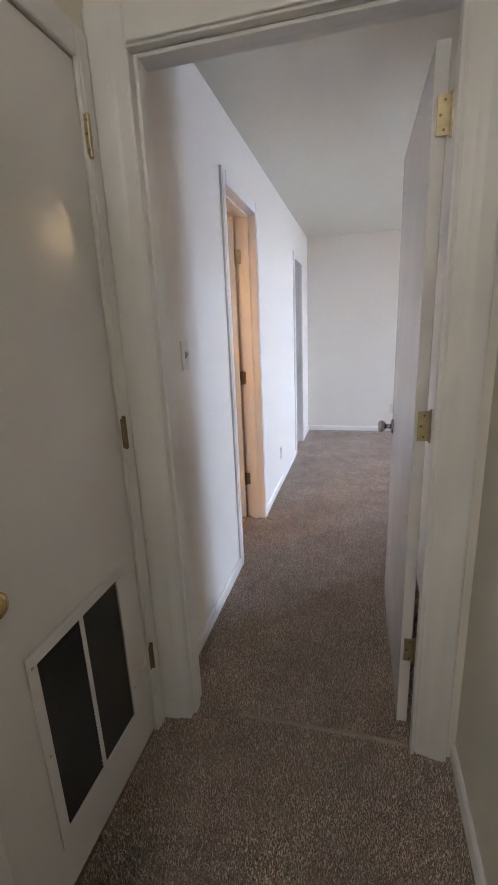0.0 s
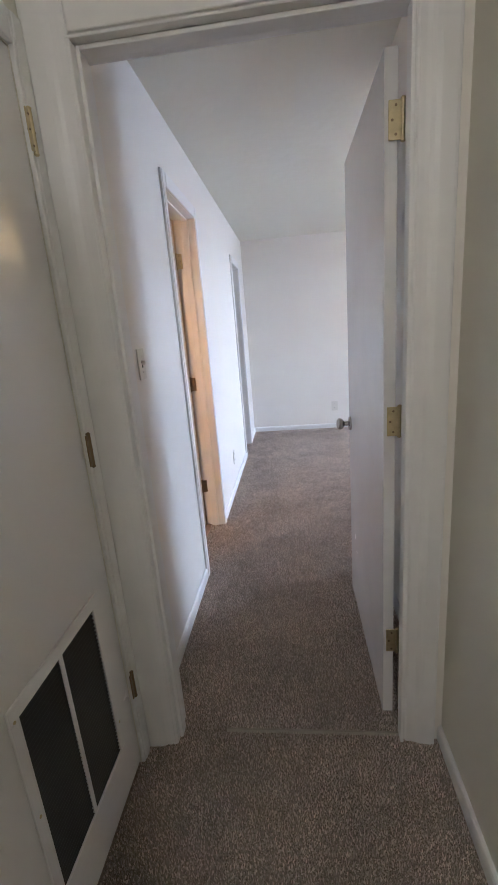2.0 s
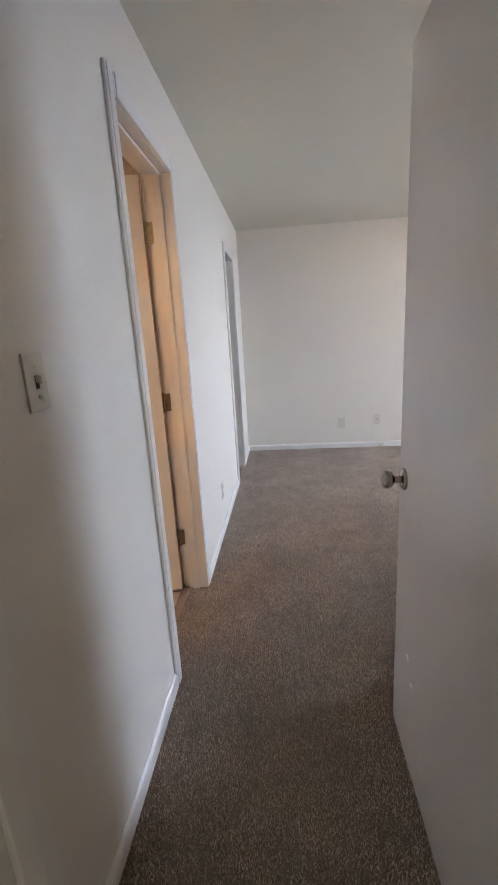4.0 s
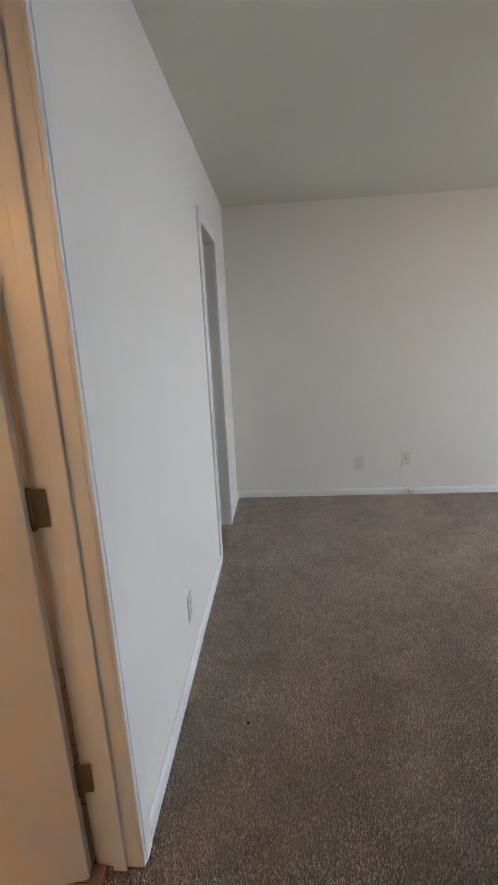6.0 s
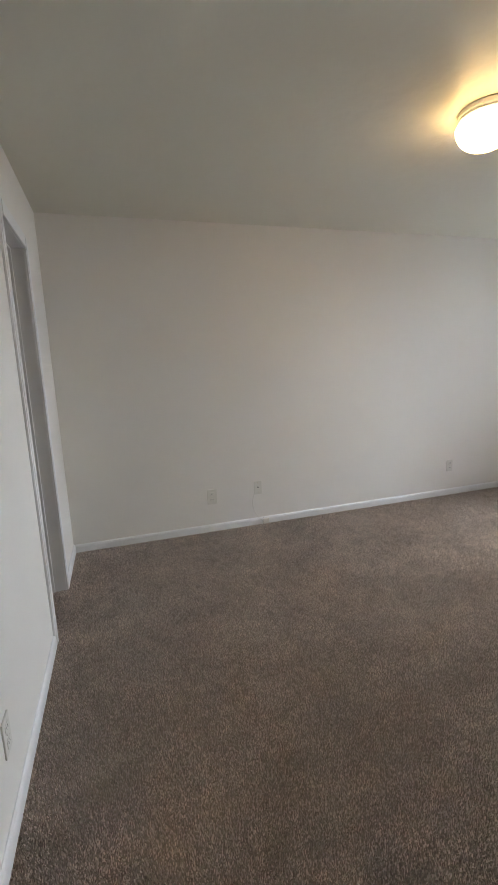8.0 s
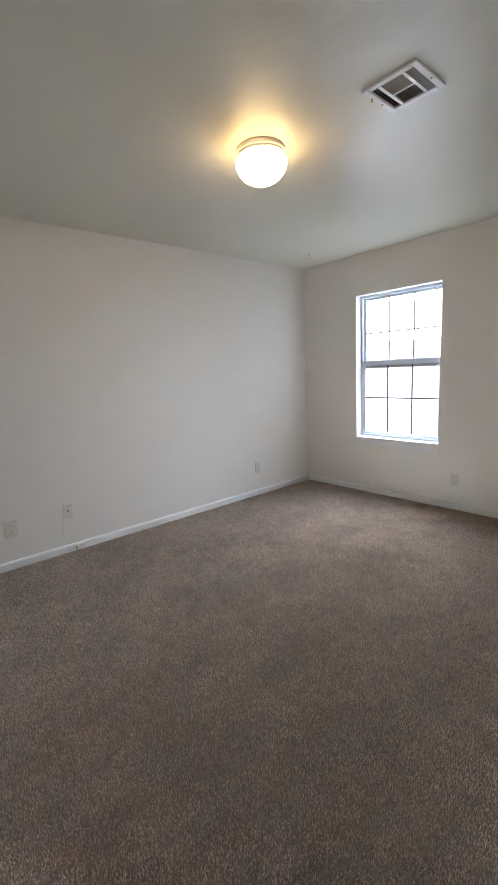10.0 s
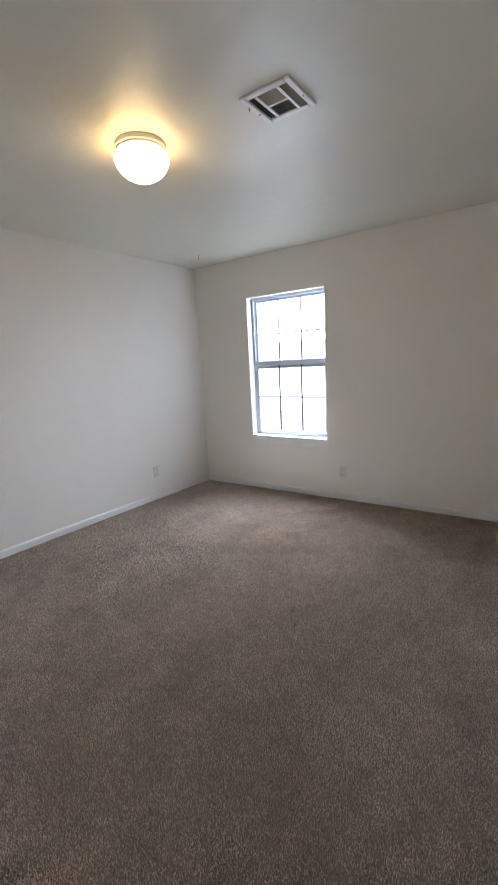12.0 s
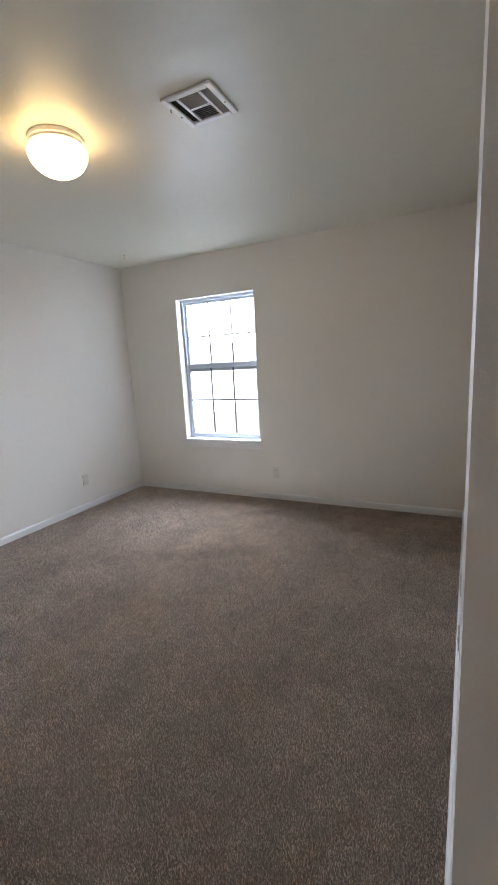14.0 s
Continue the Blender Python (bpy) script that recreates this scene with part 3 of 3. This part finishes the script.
def plates():
    wall_plate("wall_outlet", pose(0.637, YN, 0.300), "white duplex outlet low on the long wall", "outlet", "wide")
    wall_plate("cable_outlet", pose(1.040, YN, 0.329), "white cable plate with a thin loose wire", "cable outlet", "jack")
    wall_plate("wall_outlet", pose(3.055, YN, 0.300), "white duplex outlet near the window corner", "outlet", "outlet")
    wall_plate("wall_outlet", pose(XE, 4.142, 0.276, 0, 0, -90), "painted-over outlet below the window", "outlet", "outlet")
    wall_plate("wall_outlet", pose(XW, 3.785, 0.290, 0, 0, 90), "white duplex outlet between the two doorways", "outlet", "outlet")
    wall_plate("light_switch", pose(XW, 1.712, 1.308, 0, 0, 90), "ivory toggle light switch beside the doorway", "light switch", "switch")
    a = math.degrees(math.atan2(SOUTH[1][1] - SOUTH[0][1], SOUTH[1][0] - SOUTH[0][0]))
    for u, z in ((0.484, 0.30), (0.358, 0.30)):
        x, y = [SOUTH[0][i] + (SOUTH[1][i] - SOUTH[0][i]) * u for i in (0, 1)]
        wall_plate("wall_outlet", pose(x, y, z, 0, 0, 180 + a), "white duplex outlet on the wall beside the entry", "outlet", "outlet")


def wire():
    cu = bpy.data.curves.new("loose_wire", "CURVE")
    cu.dimensions, cu.bevel_depth, cu.bevel_resolution = "3D", 0.0022, 2
    sp = cu.splines.new("BEZIER")
    pts = [(1.008, YN - 0.005, 0.296), (0.985, YN - 0.010, 0.20), (1.005, YN - 0.014, 0.11), (1.055, YN - 0.018, 0.045), (1.084, YN - 0.02, 0.03)]
    sp.bezier_points.add(len(pts) - 1)
    for p, c in zip(sp.bezier_points, pts):
        p.co, p.handle_left_type, p.handle_right_type = c, "AUTO", "AUTO"
    tmp = new("wire_tmp", cu)
    me = bpy.data.meshes.new_from_object(tmp)
    bpy.data.objects.remove(tmp)
    me.materials.clear()
    me.materials.append(PLATE)
    tagged(new("loose_wire", me), "thin white telephone wire hanging to the baseboard", "wire")
    jack = thing("phone_jack", boxes((1.068, 1.121, YN - 0.034, YN - 0.0135, 0.010, 0.052), bev=0.004, seg=2), PLATE, "small white surface jack on the baseboard", "phone jack")
    part("socket", boxes((1.0665, 1.0681, YN - 0.029, YN - 0.018, 0.020, 0.034)), SLOT, jack)


def bath_fittings():
    root = empty("vanity_light", pose(-1.25, 1.5, 1.95), "warm glowing bathroom vanity light bar", "wall lamp")
    part("back_plate", boxes((-0.32, 0.32, 0, 0.03, -0.05, 0.05), bev=0.006, seg=2), BRASS, root)
    # Unseen plate and lip, added to keep the bulbs' light off the ceiling.
    part("light_block", boxes((-0.34, 0.34, 0, 0.24, 0.07, 0.085), (-0.34, 0.34, 0.225, 0.24, -0.01, 0.07), bev=0.003), BRASS, root)
    for x in (-0.22, 0.0, 0.22):
        part("bulb", lathe([(0.015, 0.03), (0.02, 0.045), (0.045, 0.075), (0.05, 0.095), (0.045, 0.115), (0.02, 0.14)], 20, "Y", (x, 0, 0)), BULB, root, smooth=True)


def ceiling_hook():
    root = empty("ceiling_hook", pose(3.450, 5.428, H), "small metal hook in the ceiling corner", "hook")
    part("hook_base", lathe([(0.010, 0), (0.010, -0.004), (0.004, -0.008)], 12), OLDBRASS, root)
    part("hook_stem", lathe([(0.003, -0.008), (0.003, -0.03), (0.006, -0.036), (0.003, -0.042)], 10), OLDBRASS, root)


def crumbs():
    rng = random.Random(4)
    for x, y in ((-0.20, 3.47),):
        bm = bmesh.new()
        bmesh.ops.create_icosphere(bm, subdivisions=1, radius=0.007)
        for v in bm.verts:
            v.co *= rng.uniform(0.6, 1.3)
        ob = thing("lint", bm, SLOT, "small dark scrap of lint on the carpet", "lint")
        ob.location = (x, y, 0.010)


def bath_tiles():
    base = thing("floor_bath", boxes((-2.3, XW - T - 0.022, 1.5, 3.75, -0.06, -0.006)), GROUT, "beige square tiles with brown grout", "tile floor", "structure")
    s, g = 0.200, 0.006
    bm = boxes((-s / 2 + g / 2, s / 2 - g / 2, -s / 2 + g / 2, s / 2 - g / 2, -0.006, 0.0), bev=0.0015)
    first = part("tile", bm, TILE, base)
    made = 0
    for i in range(8):
        for j in range(11):
            x, y = -0.603 - s / 2 - i * s, 1.576 + s / 2 + j * s
            ob = first if made == 0 else first.copy()
            if made:
                scene.collection.objects.link(ob)
            ob.location = (x, y, 0.0)
            made += 1


def carpet_pile(name, areas, label, step, seed, material):
    """Short bent yarn tufts standing on the carpet, many in one mesh."""
    rng = np.random.default_rng(seed)
    xs, ys = [], []
    for x0, x1, y0, y1 in areas:
        gx, gy = np.meshgrid(np.arange(x0 + step / 2, x1, step), np.arange(y0 + step / 2, y1, step))
        xs.append(gx.ravel() + rng.uniform(-0.5, 0.5, gx.size) * step)
        ys.append(gy.ravel() + rng.uniform(-0.5, 0.5, gy.size) * step)
    x, y = np.concatenate(xs), np.concatenate(ys)
    keep = ~((x > XP - 0.012) & (y < 2.501 - (x - XP) * 0.0105))
    x, y = x[keep], y[keep]
    n = x.size
    a = rng.uniform(0, 2 * np.pi, n)
    w = rng.uniform(0.0012, 0.0024, n)
    h = rng.uniform(0.003, 0.0065, n)
    lean = rng.uniform(0.001, 0.005, n)
    b = a + rng.uniform(-1.2, 1.2, n) + np.pi / 2
    co = np.empty((n, 4, 3), dtype=np.float32)
    cx, sx = np.cos(a) * w, np.sin(a) * w
    co[:, 0] = np.stack([x - cx, y - sx, np.full(n, -0.005)], 1)
    co[:, 1] = np.stack([x + cx, y + sx, np.full(n, -0.005)], 1)
    tx, ty = x + np.cos(b) * lean, y + np.sin(b) * lean
    co[:, 2] = np.stack([tx + cx * 0.7, ty + sx * 0.7, h], 1)
    co[:, 3] = np.stack([tx - cx * 0.7, ty - sx * 0.7, h * 0.92], 1)
    me = bpy.data.meshes.new(name)
    me.vertices.add(n * 4)
    me.vertices.foreach_set("co", co.ravel())
    me.loops.add(n * 4)
    me.loops.foreach_set("vertex_index", np.arange(n * 4, dtype=np.int32))
    me.polygons.add(n)
    me.polygons.foreach_set("loop_start", np.arange(0, n * 4, 4, dtype=np.int32))
    me.update(calc_edges=True)
    me.materials.append(material)
    tagged(new(name, me), label, "carpet", "", "stuff")


walls()
floors()
baseboards()
bedroom_door()
bath_door()
closet_frame()
utility_door()
linen_door()
window()
outside()
dome_light("ceiling_light", 1.665, 4.213, DOMEGLASS, "lit opal glass flush-mount ceiling light")
# This second dome is added out of view, only to brighten the hall.
dome_light("ceiling_light", 0.03, -0.75, HALLFILL, "added unseen dome lamp that brightens the hall")
ceiling_vent()
plates()
wire()
bath_fittings()
ceiling_hook()
crumbs()
bath_tiles()
carpet_pile("carpet_pile", ((XW, XE, 1.326, YN), (XW - T, XW, BATH[0], BATH[1]), (-0.9, XW, CLOS[0], CLOS[1])), "dense taupe cut pile of the bedroom carpet", 0.0045, 3, PILE)
carpet_pile("carpet_pile", ((XH0, XH1, -0.3, 1.320),), "dense taupe cut pile of the hall carpet", 0.0045, 5, PILE)
